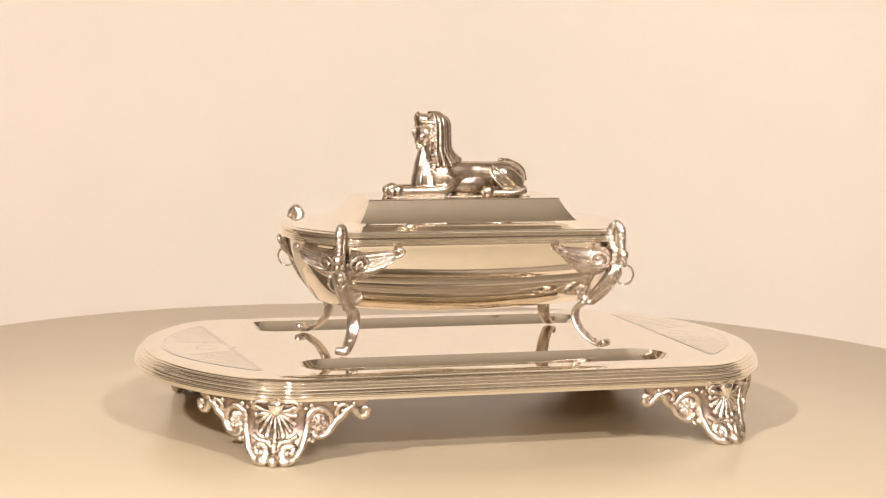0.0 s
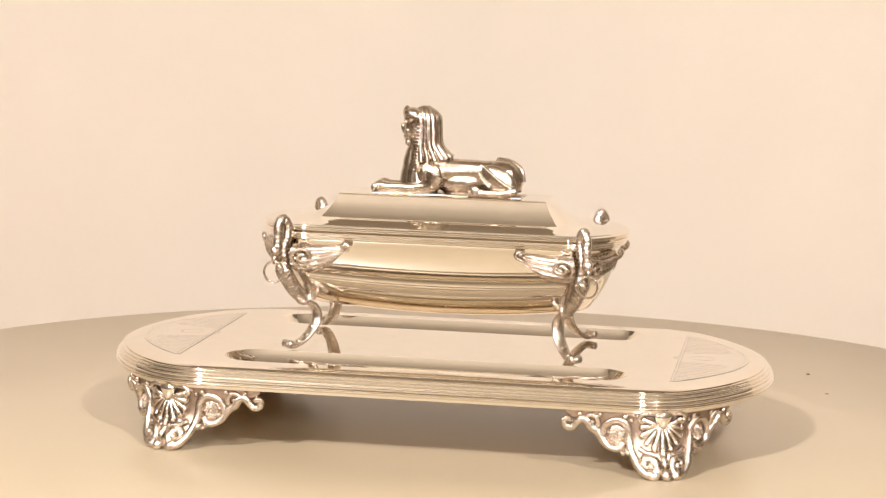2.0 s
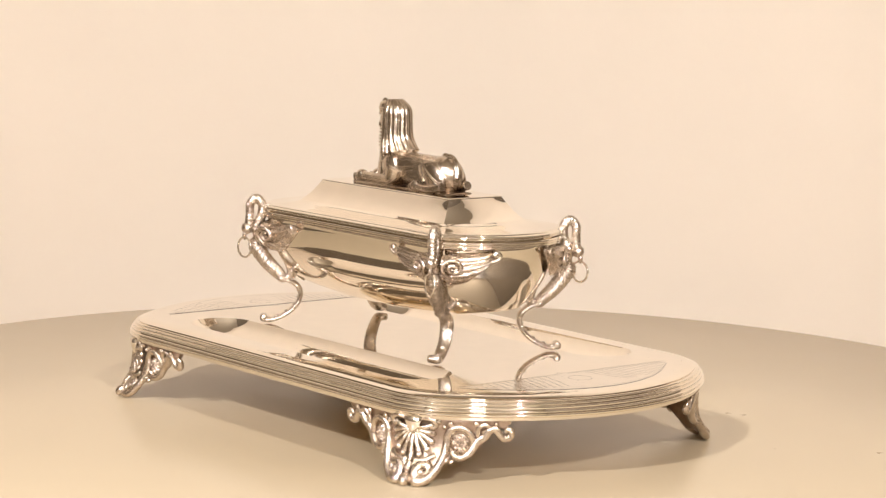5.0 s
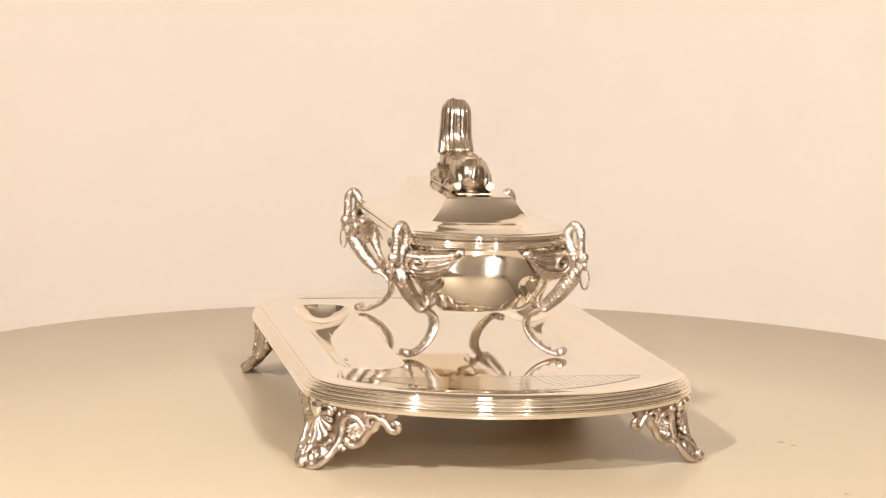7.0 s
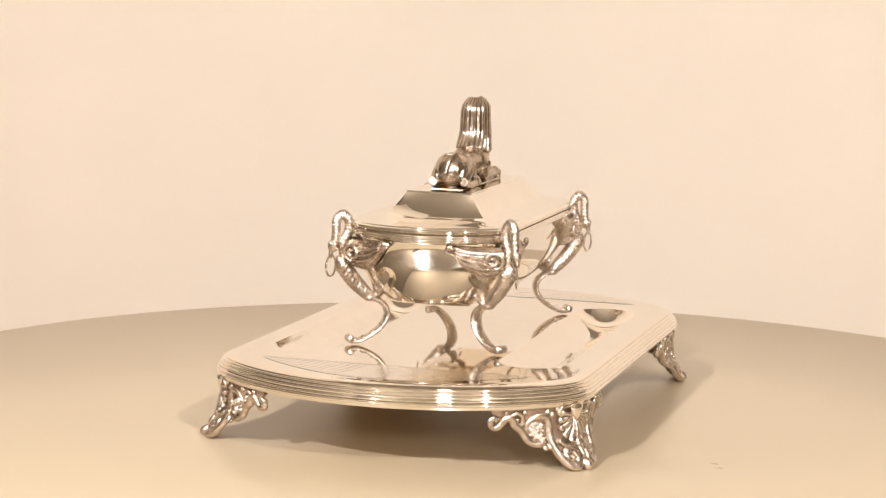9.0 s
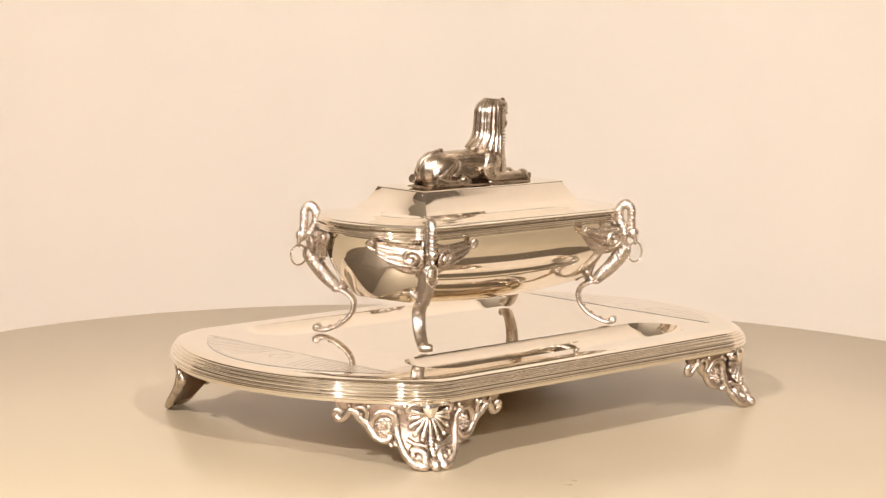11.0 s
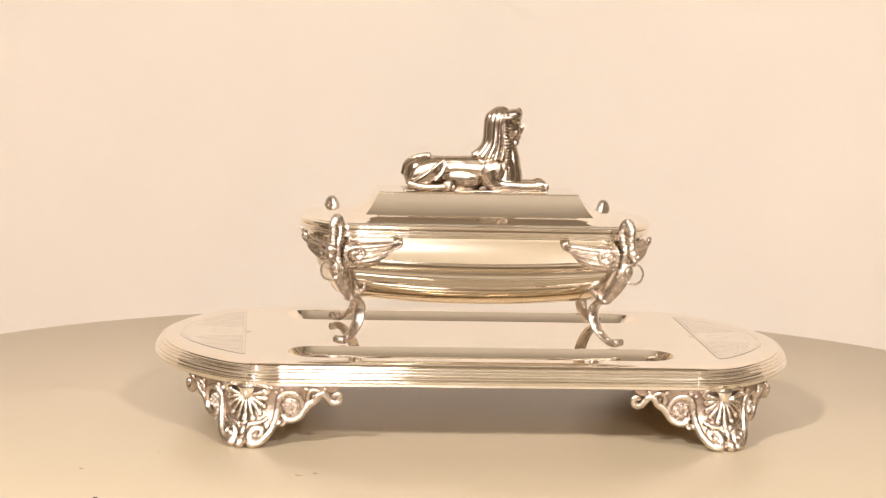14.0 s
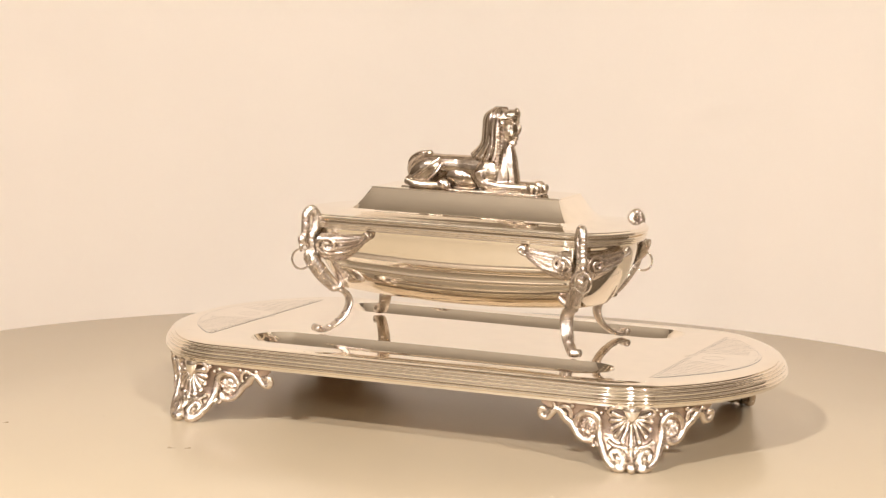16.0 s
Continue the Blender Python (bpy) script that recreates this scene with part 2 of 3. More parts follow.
def tray():
    """The tray's flat top with two long pen grooves sunk into it."""
    bm = bmesh.new()
    edges = []
    outer = [bm.verts.new((x, y, TOP)) for x, y in PLAN.loop(44, 0.0125)]
    loops = [outer]
    for cy in (0.0625, -0.0625):
        loops.append([bm.verts.new(p) for p in slot_loop(cy, 0.1060, 0.0180, TOP)])
    for lp in loops:
        for a, b in zip(lp, lp[1:] + lp[:1]):
            edges.append(bm.edges.new((a, b)))
    bmesh.ops.triangle_fill(bm, use_beauty=True, edges=edges)
    top = part("tray", bm, SILVER, inkstand, "polished flat tray with two pen grooves", False)
    for cy in (0.0625, -0.0625):
        bm = bmesh.new()
        wide, deep = 0.0180, 0.0096
        big = (wide * wide + deep * deep) / (2 * deep)
        rows = [slot_loop(cy, 0.1060, wide, TOP)]
        for k in range(1, 14):
            d = (wide - 0.0006) * k / 13
            h = math.sqrt(big * big - (wide - d) ** 2) - (big - deep)
            rows.append(slot_loop(cy, 0.1060 - d, wide - d, TOP - h))
        vs = grid(bm, rows, close_v=True)
        bm.faces.new(vs[-1])
        part("pen_groove", bm, SILVER, top, "long round-ended sunk pen groove")
    # reeded edge, then the unseen underside that bounces light onto the board
    prof = [(0.0125, TOP), (0.0100, TOP - 0.0001), (0.0080, TOP - 0.0004), (0.0062, TOP - 0.0010), (0.0052, TOP - 0.0016), (0.0056, TOP - 0.0020)]
    prof += reeds((0.0046, TOP - 0.0020), (0.0012, 0.0380), 3, 0.0009)
    prof += reeds((0.0012, 0.0380), (0.0008, 0.0343), 2, 0.0009)
    prof += [(0.0020, 0.0338), (0.0022, 0.0325), (0.0050, 0.0322), (0.0052, 0.0330), (0.0120, 0.0338)]
    part("rim", lathe_loop(PLAN, prof, 60), SILVER, top, "reeded moulding round the tray's edge")
    bm = bmesh.new()
    bm.faces.new([bm.verts.new((x, y, 0.0338)) for x, y in PLAN.loop(44, 0.0119)])
    part("underside", bm, BOUNCE, top, "pale matt underside, coloured to bounce warm light", False)
    # engraved fans at both ends
    for sx in (1, -1):
        bm = bmesh.new()
        x0, half, z = 0.1290, 0.074, TOP + 0.00012
        arc = []
        for i in range(41):
            y = -half + 2 * half * i / 40
            sag = 0.0372 * (1 - (y / half) ** 2)
            arc.append((y, sag))
        rows = [[(sx * (x0 + sag * k / 6), y, z) for y, sag in arc[1:-1]] for k in range(7)]
        grid(bm, rows)
        panel = part("engraved_panel", bm, SATIN, top, "faintly engraved fan-shaped panel", False)
        bm = bmesh.new()

        def sag_at(y):
            return 0.0372 * (1 - (y / half) ** 2)

        cut = z + 0.00006
        # two spread wings: long feathers toward the tips, short ones in rows about the middle
        for side in (1, -1):
            for i in range(15):
                y0 = 0.014 + 0.0042 * i
                y1 = y0 + 0.0022 + 0.0006 * (14 - i) * 0.5
                reach = sag_at(min(y1, half * 0.985)) * (0.93 if i > 3 else 0.8)
                if i < 13:
                    q = spline([(sx * (x0 + 0.0012), side * y0, cut), (sx * (x0 + reach * 0.5), side * (y0 + (y1 - y0) * 0.3), cut), (sx * (x0 + reach), side * y1, cut)], 9)
                    ribbon(bm, q, 0.00030)
        ribbon(bm, [(sx * (x0 + 0.013 + 0.0060 * math.cos(a)), 0.0060 * math.sin(a), cut) for a in np.linspace(0, math.tau, 33)], 0.00025)
        for f, r in ((0.95, 0.00010),):
            ribbon(bm, [(sx * (x0 + s * f), y, cut) for y, s in arc[2:-2]], r)
        for d, r in ((0.0, 0.00035), (0.0016, 0.00020)):
            for side in (1, -1):
                ribbon(bm, [(sx * (x0 + d), side * 0.004, cut), (sx * (x0 + d), side * half * 0.97, cut)], r)
            ribbon(bm, spline([(sx * (x0 + d), -0.004, cut), (sx * (x0 + d - 0.0030), 0, cut), (sx * (x0 + d), 0.004, cut)], 9), r)
        part("engraving", bm, LINE, panel, "fine engraved lines")


def foot(sx, sy):
    """A corner foot: a pierced apron that follows the tray's edge, scrolls, rosettes, a shell and a curled toe."""
    s0 = PLAN.l1 + PLAN.l2 * 0.5

    def put(q):
        """(along the edge, out of it, height) to the place in the tray."""
        s, out, z = q
        s = s * (0.84 + 0.22 * min(1.0, z / 0.015))
        x, y, nx, ny = PLAN.at(s0 + s)
        low = max(0.0, 1 - z / 0.032)
        out = out - 0.0045 + 0.0080 * low ** 1.8 * math.exp(-(s / 0.022) ** 2) - 0.002 * math.sin(math.pi * min(1, low * 1.3))
        return (sx * (x + out * nx), sy * (y + out * ny), z)

    def edge(s):
        a = abs(s)
        keys = [(0, 0.0045), (0.009, 0.0035), (0.014, 0.008), (0.0175, 0.0145), (0.0232, 0.0135), (0.028, 0.0165), (0.031, 0.0235), (0.0355, 0.0245), (0.039, 0.0285), (0.044, 0.0275), (0.048, 0.031)]
        for (a0, z0), (a1, z1) in zip(keys, keys[1:]):
            if a <= a1:
                return z0 + (z1 - z0) * (a - a0) / (a1 - a0)
        return 0.031

    bm = bmesh.new()
    cols = np.linspace(-0.0475, 0.0475, 61)
    front = [[put((s, 0.0, edge(s) + (0.0335 - edge(s)) * k / 6)) for k in range(7)] for s in cols]
    back = [[put((s, -0.0022, edge(s) + (0.0335 - edge(s)) * k / 6)) for k in range(7)] for s in cols]
    grid(bm, [f + b[::-1] for f, b in zip(front, back)], close_v=True)
    apron = part("foot", bm, COPPERED, inkstand, "cast corner foot with scrolls, rosettes and a shell")
    for side in (1, -1):
        # the long S scroll: small end curls, loop round the rosette, sweep down to the toe volute
        bm = bmesh.new()
        path = [(0.0450, 0.0262), (0.0462, 0.0278), (0.0480, 0.0266), (0.0472, 0.0236), (0.0442, 0.0232), (0.0420, 0.0256), (0.0398, 0.0280), (0.0370, 0.0268), (0.0352, 0.0238), (0.0322, 0.0218), (0.0302, 0.0190),
                (0.0282, 0.0158), (0.0250, 0.0140), (0.0214, 0.0146), (0.0196, 0.0170)]
        q = spline(path, 70)
        tube(bm, [(side * a, 0.0008, z) for a, z in q], np.interp(np.linspace(0, 1, 70), [0, 0.1, 0.6, 1], [0.0012, 0.0016, 0.0022, 0.0018]), 9, 1, (0, 1, 0), put)
        path = [(0.0296, 0.0196), (0.0292, 0.0238), (0.0258, 0.0276), (0.0212, 0.0280), (0.0178, 0.0250), (0.0172, 0.0200), (0.0160, 0.0140), (0.0142, 0.0078), (0.0108, 0.0036), (0.0064, 0.0032), (0.0042, 0.0066),
                (0.0062, 0.0104), (0.0100, 0.0098), (0.0102, 0.0070), (0.0082, 0.0064)]
        q = spline(path, 90)
        tube(bm, [(side * a, 0.0012, z) for a, z in q], np.interp(np.linspace(0, 1, 90), [0, 0.25, 0.6, 0.85, 1], [0.0014, 0.0019, 0.0026, 0.0020, 0.0013]), 10, 1, (0, 1, 0), put)
        path = [(0.0318, 0.0240), (0.0322, 0.0284), (0.0352, 0.0302), (0.0378, 0.0284), (0.0372, 0.0258), (0.0350, 0.0256), (0.0346, 0.0274)]
        q = spline(path, 34)
        tube(bm, [(side * a, 0.0012, z) for a, z in q], np.linspace(0.0013, 0.0010, 34), 8, 1, (0, 1, 0), put)
        for at, z, r in ((0.0180, 0.0126, 0.0019), (0.0206, 0.0118, 0.0014), (0.0190, 0.0300, 0.0016), (0.0160, 0.0285, 0.0013), (0.0310, 0.0305, 0.0015), (0.0405, 0.0306, 0.0012), (0.0133, 0.0310, 0.0015)):
            ball(bm, (side * at, 0.0010, z), r, 10, 6, put)
        part("scroll", bm, CAST, apron, "cast S-scroll with curled ends")
        bm = bmesh.new()
        rows = []
        for i in range(19):
            r = 0.0050 * i / 18
            line = []
            for j in range(48):
                a = math.tau * j / 48
                petal = abs(math.cos(4 * a)) ** 0.6 * math.exp(-((r - 0.0029) / 0.0011) ** 2)
                heart = abs(math.cos(2.5 * a)) * math.exp(-((r - 0.0013) / 0.0005) ** 2)
                eye = math.exp(-(r / 0.0006) ** 2)
                out = 0.0004 + 0.0017 * petal + 0.0022 * heart + 0.0026 * eye - (0.0012 if i == 18 else 0)
                line.append(put((side * 0.0233 + r * math.cos(a), out, 0.0206 + r * math.sin(a))))
            rows.append(line)
        vs = grid(bm, rows[1:], close_v=True)
        bm.faces.new(vs[0])
        part("rosette", bm, CAST, apron, "small cast flower rosette")
    # the shell: a scalloped fan of ribs that hangs below the boss
    bm = bmesh.new()
    for k in range(11):
        a = radians(-105 + 21 * k)
        r = 0.0122 - 0.0022 * (abs(k - 5) / 5) ** 2
        root = (0.0018 * math.sin(a), 0.0014, 0.0268)
        tip = (r * math.sin(a) * 0.98, 0.0016, 0.0262 - r * math.cos(a) * 0.98)
        mid = tuple((p + q) / 2 for p, q in zip(root, tip))
        q = spline([root, (mid[0], 0.0030, mid[2]), tip], 10)
        tube(bm, q, np.linspace(0.0006, 0.0017, 10), 8, 1, (0, 1, 0), put)
        ball(bm, (tip[0], 0.0020, tip[2]), 0.0018, 9, 6, put)
    for side in (1, -1):
        q = spline([(side * 0.0045, 0.001, 0.0320), (side * 0.0100, 0.002, 0.0322), (side * 0.0122, 0.002, 0.0296), (side * 0.0104, 0.002, 0.0278), (side * 0.0086, 0.002, 0.0290)], 22)
        tube(bm, q, 0.0013, 8, 1, (0, 1, 0), put)
    part("shell", bm, CAST, apron, "fluted cast shell")
    bm = bmesh.new()
    for a, z, r in ((0, 0.0128, 0.0017), (0, 0.0104, 0.0020), (0.0028, 0.0122, 0.0014), (-0.0028, 0.0122, 0.0014), (0, 0.0080, 0.0016)):
        ball(bm, (a, 0.0018, z), r, 10, 7, put)
    for side in (1, -1):
        q = spline([(side * 0.0010, 0.0014, 0.0090), (side * 0.0040, 0.0020, 0.0122), (side * 0.0085, 0.0016, 0.0130), (side * 0.0120, 0.0012, 0.0150)], 14)
        tube(bm, q, np.linspace(0.0008, 0.0015, 14), 8, 1, (0, 1, 0), put)
    part("leaf", bm, CAST, apron, "cast leaf stalk below the shell")
    bm = bmesh.new()
    rows = [[put((w * math.cos(a), 0.002 + 0.0024 * math.sin(a) * k, z)) for a in np.linspace(0, math.tau, 14, endpoint=False)]
            for w, z, k in ((0.0005, 0.0335, 0.4), (0.0052, 0.0325, 1), (0.0046, 0.0298, 1.2), (0.0026, 0.0264, 1.0), (0.0004, 0.0238, 0.5))]
    vs = grid(bm, rows, close_v=True)
    bm.faces.new(vs[0])
    bm.faces.new(vs[-1])
    part("boss", bm, SILVER, apron, "smooth pointed boss")
    bm = bmesh.new()
    ball(bm, (0, 0.0022, 0.0034), (0.0030, 0.0040, 0.0034), 14, 10, put)
    ball(bm, (0, 0.0018, 0.0090), (0.0018, 0.0022, 0.0030), 12, 8, put)
    for side in (1, -1):
        ball(bm, (side * 0.0068, 0.0012, 0.0030), (0.0046, 0.0030, 0.0030), 12, 8, put)
        ball(bm, (side * 0.0072, 0.0018, 0.0070), (0.0018, 0.0016, 0.0018), 10, 8, put)
    part("toe", bm, CAST, apron, "rounded cast toe between two volutes")


CASKET = Outline(0.0690, 0.0275, 0.0185, 48)


def casket():
    """The boat-shaped bowl and its reeded rim."""
    # it leans in from the rim at once, then rounds under to a narrow keel
    prof, inset, z = [(0.0022, 0.1050)], 0.0024, 0.1045
    for k in range(12):
        lean = radians(8 + 8 * k / 11)
        prof.append((inset, z))
        inset, z = inset + 0.00118 * math.sin(lean), z - 0.00118 * math.cos(lean)
    for k in range(30):
        lean = radians(16 + 62 * k / 29)
        prof.append((inset, z))
        inset, z = inset + 0.0417 * radians(2.07) * math.sin(lean), z - 0.0417 * radians(2.07) * math.cos(lean)
    low = prof[-1][1]
    prof = prof[:-6]
    fit = (0.105 - low) / (0.105 - prof[-1][1])
    prof = [(i, 0.105 - (0.105 - z) * fit) for i, z in prof]
    prof = [(i, 0.105 - (0.105 - z) * 0.93, 1.75 - 1.0 * (0.105 - z) / 0.0435) for i, z in prof]
    bm = lathe_loop(CASKET, prof, 44, cap_bottom=True)
    for v in bm.verts:
        v.co.z += (0.105 - v.co.z) * 0.14 * (v.co.x / 0.085) ** 2
    bowl = part("bowl", bm, SILVER, inkstand, "polished boat-shaped casket body")
    prof = [(0.0060, 0.1122), (0.0012, 0.1122)] + reeds((0.0006, 0.1119), (0.0008, 0.1096), 2, 0.0007) + [(0.0040, 0.1095), (0.0040, 0.1090)] + reeds((0.0008, 0.1088), (0.0024, 0.1050), 3, 0.0007) + [(0.0036, 0.1045)]
    part("rim", lathe_loop(CASKET, prof, 50), SILVER, bowl, "reeded rim of the casket")
    # the lid: one hollow sweep from the rim up to a flat top, mitred at the corners
    bm = bmesh.new()
    tx, ty, tz = 0.0562, 0.0182, 0.1268
    turn = CASKET.l1 + CASKET.l2 * 0.6
    start, inner, corners = [], [], []
    for sx, sy, back in ((1, 1, 0), (1, -1, 1), (-1, -1, 0), (-1, 1, 1)):
        steps = [turn * i / 20 for i in range(20)] + [turn + (CASKET.total - turn) * i / 14 for i in range(15)]
        for i, at in enumerate(steps[:0:-1] if back else steps[:-1]):
            x, y, nx, ny = CASKET.at(at)
            start.append((sx * (x - 0.0026 * nx), sy * (y - 0.0026 * ny)))
            if at <= turn + 1e-9:
                inner.append((sx * tx * at / turn, sy * ty))
            else:
                inner.append((sx * tx, sy * ty * (1 - (at - turn) / (CASKET.total - turn))))
            if abs(at - turn) < 1e-9:
                corners.append(len(start) - 1)
    rows = [[(x * 1.012, y * 1.025, 0.1122) for x, y in start], [(x * 1.010, y * 1.022, 0.1127) for x, y in start]]
    margin = spline([(0.0, 0.1128), (0.20, 0.1131), (0.36, 0.1137), (0.50, 0.1144), (0.62, 0.1155)], 18)
    rise = spline([(0.62, 0.1155), (0.73, 0.1180), (0.86, 0.1218), (1.0, tz)], 12)
    crease = len(rows) + len(margin) - 1
    for f, z in list(margin) + list(rise[1:]):
        rows.append([(a[0] * (1 - f) + b[0] * f, a[1] * (1 - f) + b[1] * f, z) for a, b in zip(start, inner)])
    vs = grid(bm, rows, close_v=True)
    for j in corners:
        for r0, r1 in zip(vs[crease:], vs[crease + 1:]):
            bm.edges.get((r0[j], r1[j])).smooth = False
    for a, b in zip(vs[crease], vs[crease][1:] + vs[crease][:1]):
        bm.edges.get((a, b)).smooth = False
    lid = part("lid", bm, SILVER, inkstand, "polished lid sweeping up in a hollow curve")
    bm = bmesh.new()
    rows = [[(x * k, y * k2, z) for x, y in ((tx, ty), (-tx, ty), (-tx, -ty), (tx, -ty))] for k, k2, z in ((1.0, 1.0, tz - 0.0002), (1.003, 1.009, tz + 0.0003), (0.996, 0.988, tz + 0.0007))]
    vs = grid(bm, rows, close_v=True)
    bm.faces.new(vs[-1])
    part("top_plate", bm, SILVER, lid, "flat top plate of the lid", False)
    bm = bmesh.new()
    for face in range(4):
        count = 26 if face % 2 == 0 else 8
        hx, hy = (0.0562, 0.0182)
        for k in range(count):
            pts = []
            for j in range(7):
                u = -0.96 + 1.92 * (k + j / 6) / count
                drop = 0.0012 + 0.0011 * math.sin(math.pi * j / 6)
                out = drop * 0.54 + 0.00003
                z = 0.1268 - drop
                if face % 2 == 0:
                    q = (u * hx, (hy + out) * (1 if face == 0 else -1), z)
                else:
                    q = ((hx + out) * (1 if face == 1 else -1), u * hy, z)
                pts.append(q)
            tube(bm, pts, 0.00016, 5)
    part("engraving", bm, SATIN, lid, "engraved scalloped border")


def sphinx():
    """The reclining sphinx as one plain cast shape on a thin plinth."""
    bm = bmesh.new()
    b = 0.1275
    # trunk, rump, chest and neck
    tube(bm, spline([(0.030, 0, b + 0.0105), (0.018, 0, b + 0.0121), (0.006, 0, b + 0.0124), (-0.007, 0, b + 0.0113), (-0.0165, 0, b + 0.0085)], 24), np.interp(np.linspace(0, 1, 24), [0, 0.28, 0.5, 0.75, 1], [0.0084, 0.0064, 0.0064, 0.0082, 0.0070]), 18, 0.95)
    ball(bm, (0.0260, 0, b + 0.0092), (0.0112, 0.0097, 0.0100), 20, 14)
    tube(bm, spline([(-0.0170, 0, b + 0.005), (-0.0172, 0, b + 0.011), (-0.0150, 0, b + 0.018), (-0.0132, 0, b + 0.028)], 16), np.linspace(0.0086, 0.0058, 16), 16, 0.9, (0, 1, 0))
    tube(bm, spline([(-0.0172, 0, b + 0.0250), (-0.0196, 0, b + 0.0175), (-0.0214, 0, b + 0.0100), (-0.0218, 0, b + 0.0030)], 16), np.interp(np.linspace(0, 1, 16), [0, 0.4, 1], [0.0036, 0.0050, 0.0054]), 16, 1.0, (0, 1, 0))
    ball(bm, (0.0050, 0, b + 0.0068), (0.0150, 0.0070, 0.0072), 18, 12)
    for side in (1, -1):
        tube(bm, spline([(-0.0365, side * 0.0056, b + 0.0032), (-0.028, side * 0.0060, b + 0.0032), (-0.018, side * 0.0064, b + 0.0034), (-0.0095, side * 0.0068, b + 0.0050), (-0.0065, side * 0.0066, b + 0.0105)], 20), np.interp(np.linspace(0, 1, 20), [0, 0.3, 0.6, 0.8, 1], [0.0027, 0.0025, 0.0032, 0.0046, 0.0056]), 12)
        ball(bm, (-0.0360, side * 0.0056, b + 0.0036), (0.0038, 0.0033, 0.0032), 12, 9)
        for k in range(4):
            ball(bm, (-0.0392, side * 0.0056 + (k - 1.5) * 0.0017, b + 0.0028), (0.0015, 0.0009, 0.0022), 7, 6)
        # folded hind leg
        ball(bm, (0.0250, side * 0.0070, b + 0.0092), (0.0105, 0.0036, 0.0066), 16, 10, None, -32)
        tube(bm, spline([(0.0345, side * 0.0088, b + 0.0040), (0.028, side * 0.0098, b + 0.0022), (0.020, side * 0.0096, b + 0.0020), (0.0145, side * 0.0092, b + 0.0026)], 12), np.interp(np.linspace(0, 1, 12), [0, 1], [0.0025, 0.0020]), 10)
        ball(bm, (0.0135, side * 0.0092, b + 0.0030), (0.0036, 0.0028, 0.0032), 10, 8)
        for k in range(3):
            ball(bm, (0.0105, side * 0.0092 + (k - 1) * 0.0016, b + 0.0020), (0.0013, 0.0009, 0.0017), 7, 6)
        tube(bm, spline([(0.0165, side * 0.0074, b + 0.0170), (0.0210, side * 0.0098, b + 0.0130), (0.0270, side * 0.0108, b + 0.0082), (0.0325, side * 0.0100, b + 0.0045)], 16), 0.00085, 8)
        tube(bm, spline([(0.0150, side * 0.0078, b + 0.0135), (0.0170, side * 0.0096, b + 0.0095), (0.0210, side * 0.0106, b + 0.0055)], 12), 0.00085, 8)
    tube(bm, spline([(0.0372, -0.001, b + 0.008), (0.0355, 0.0005, b + 0.0150), (0.0305, 0.0025, b + 0.0185), (0.0262, 0.0020, b + 0.0192)], 18), 0.00125, 8, 1, (0.1, 1, 0))
    ball(bm, (0.0255, 0.0018, b + 0.0190), (0.0022, 0.0018, 0.0016), 10, 8)
    # head
    ball(bm, (-0.0168, 0, b + 0.0345), (0.0068, 0.0060, 0.0086), 18, 14)
    for side in (1, -1):
        ball(bm, (-0.0105, side * 0.0050, b + 0.0105), (0.0075, 0.0046, 0.0078), 16, 12, None, 20)
    ball(bm, (-0.0136, 0, b + 0.0382), (0.0086, 0.0072, 0.0074), 20, 14)
    tube(bm, [(-0.0128, 0, b + 0.0395), (-0.0124, 0, b + 0.0320), (-0.0122, 0, b + 0.0250), (-0.0115, 0, b + 0.0185)], [0.0062, 0.0063, 0.0066, 0.0078], 20, 1.2, (0, 1, 0))
    ball(bm, (-0.0186, 0, b + 0.0400), (0.0052, 0.0062, 0.0045), 16, 10)
    ball(bm, (-0.0072, 0, b + 0.0195), (0.0068, 0.0074, 0.0048), 16, 12, None, -30)
    ball(bm, (-0.0188, 0, b + 0.0424), (0.0056, 0.0056, 0.0030), 16, 10, None, -8)
    # the cloth over head and shoulders, in broad pleats
    for k in range(13):
        a = radians(-97 + 194 * k / 12)
        cx, sy = math.cos(a), math.sin(a)
        back = max(0, cx)
        path = [(-0.0142 + 0.0030 * cx, 0.0036 * sy, b + 0.0456), (-0.0134 + 0.0078 * cx, 0.0068 * sy, b + 0.0412), (-0.0128 + 0.0080 * cx, 0.0073 * sy, b + 0.0345),
                (-0.0128 + 0.0086 * cx, 0.0077 * sy, b + 0.0270), (-0.0128 + 0.0088 * cx + 0.0026 * back, 0.0082 * sy, b + 0.0225), (-0.0130 + 0.0092 * cx + 0.0052 * back, 0.0088 * sy, b + 0.0170 + 0.0026 * back)]
        tube(bm, spline(path, 20), 0.00135, 7, 1.0, (-sy, cx, 0.01))
    for side in (1, -1):
        for k in range(15):
            u = k / 14
            ball(bm, (-0.0145 - 0.0022 * (1 - u), side * (0.0064 + 0.0010 * math.sin(math.pi * u)), b + 0.0125 + 0.0250 * u), (0.0024, 0.0021, 0.00070), 9, 5)
    for k in range(7):
        u = k / 6
        ball(bm, (-0.0238 + 0.0050 * u ** 1.5, 0, b + 0.0075 + 0.0145 * u), (0.0018, 0.0046 - 0.0008 * u, 0.00075), 10, 5)
    tube(bm, [(-0.0140 - 0.0090 * math.cos(a), 0.0073 * math.sin(a), b + 0.0408 + 0.0006 * math.cos(a)) for a in np.linspace(-1.75, 1.75, 21)], 0.0010, 8)
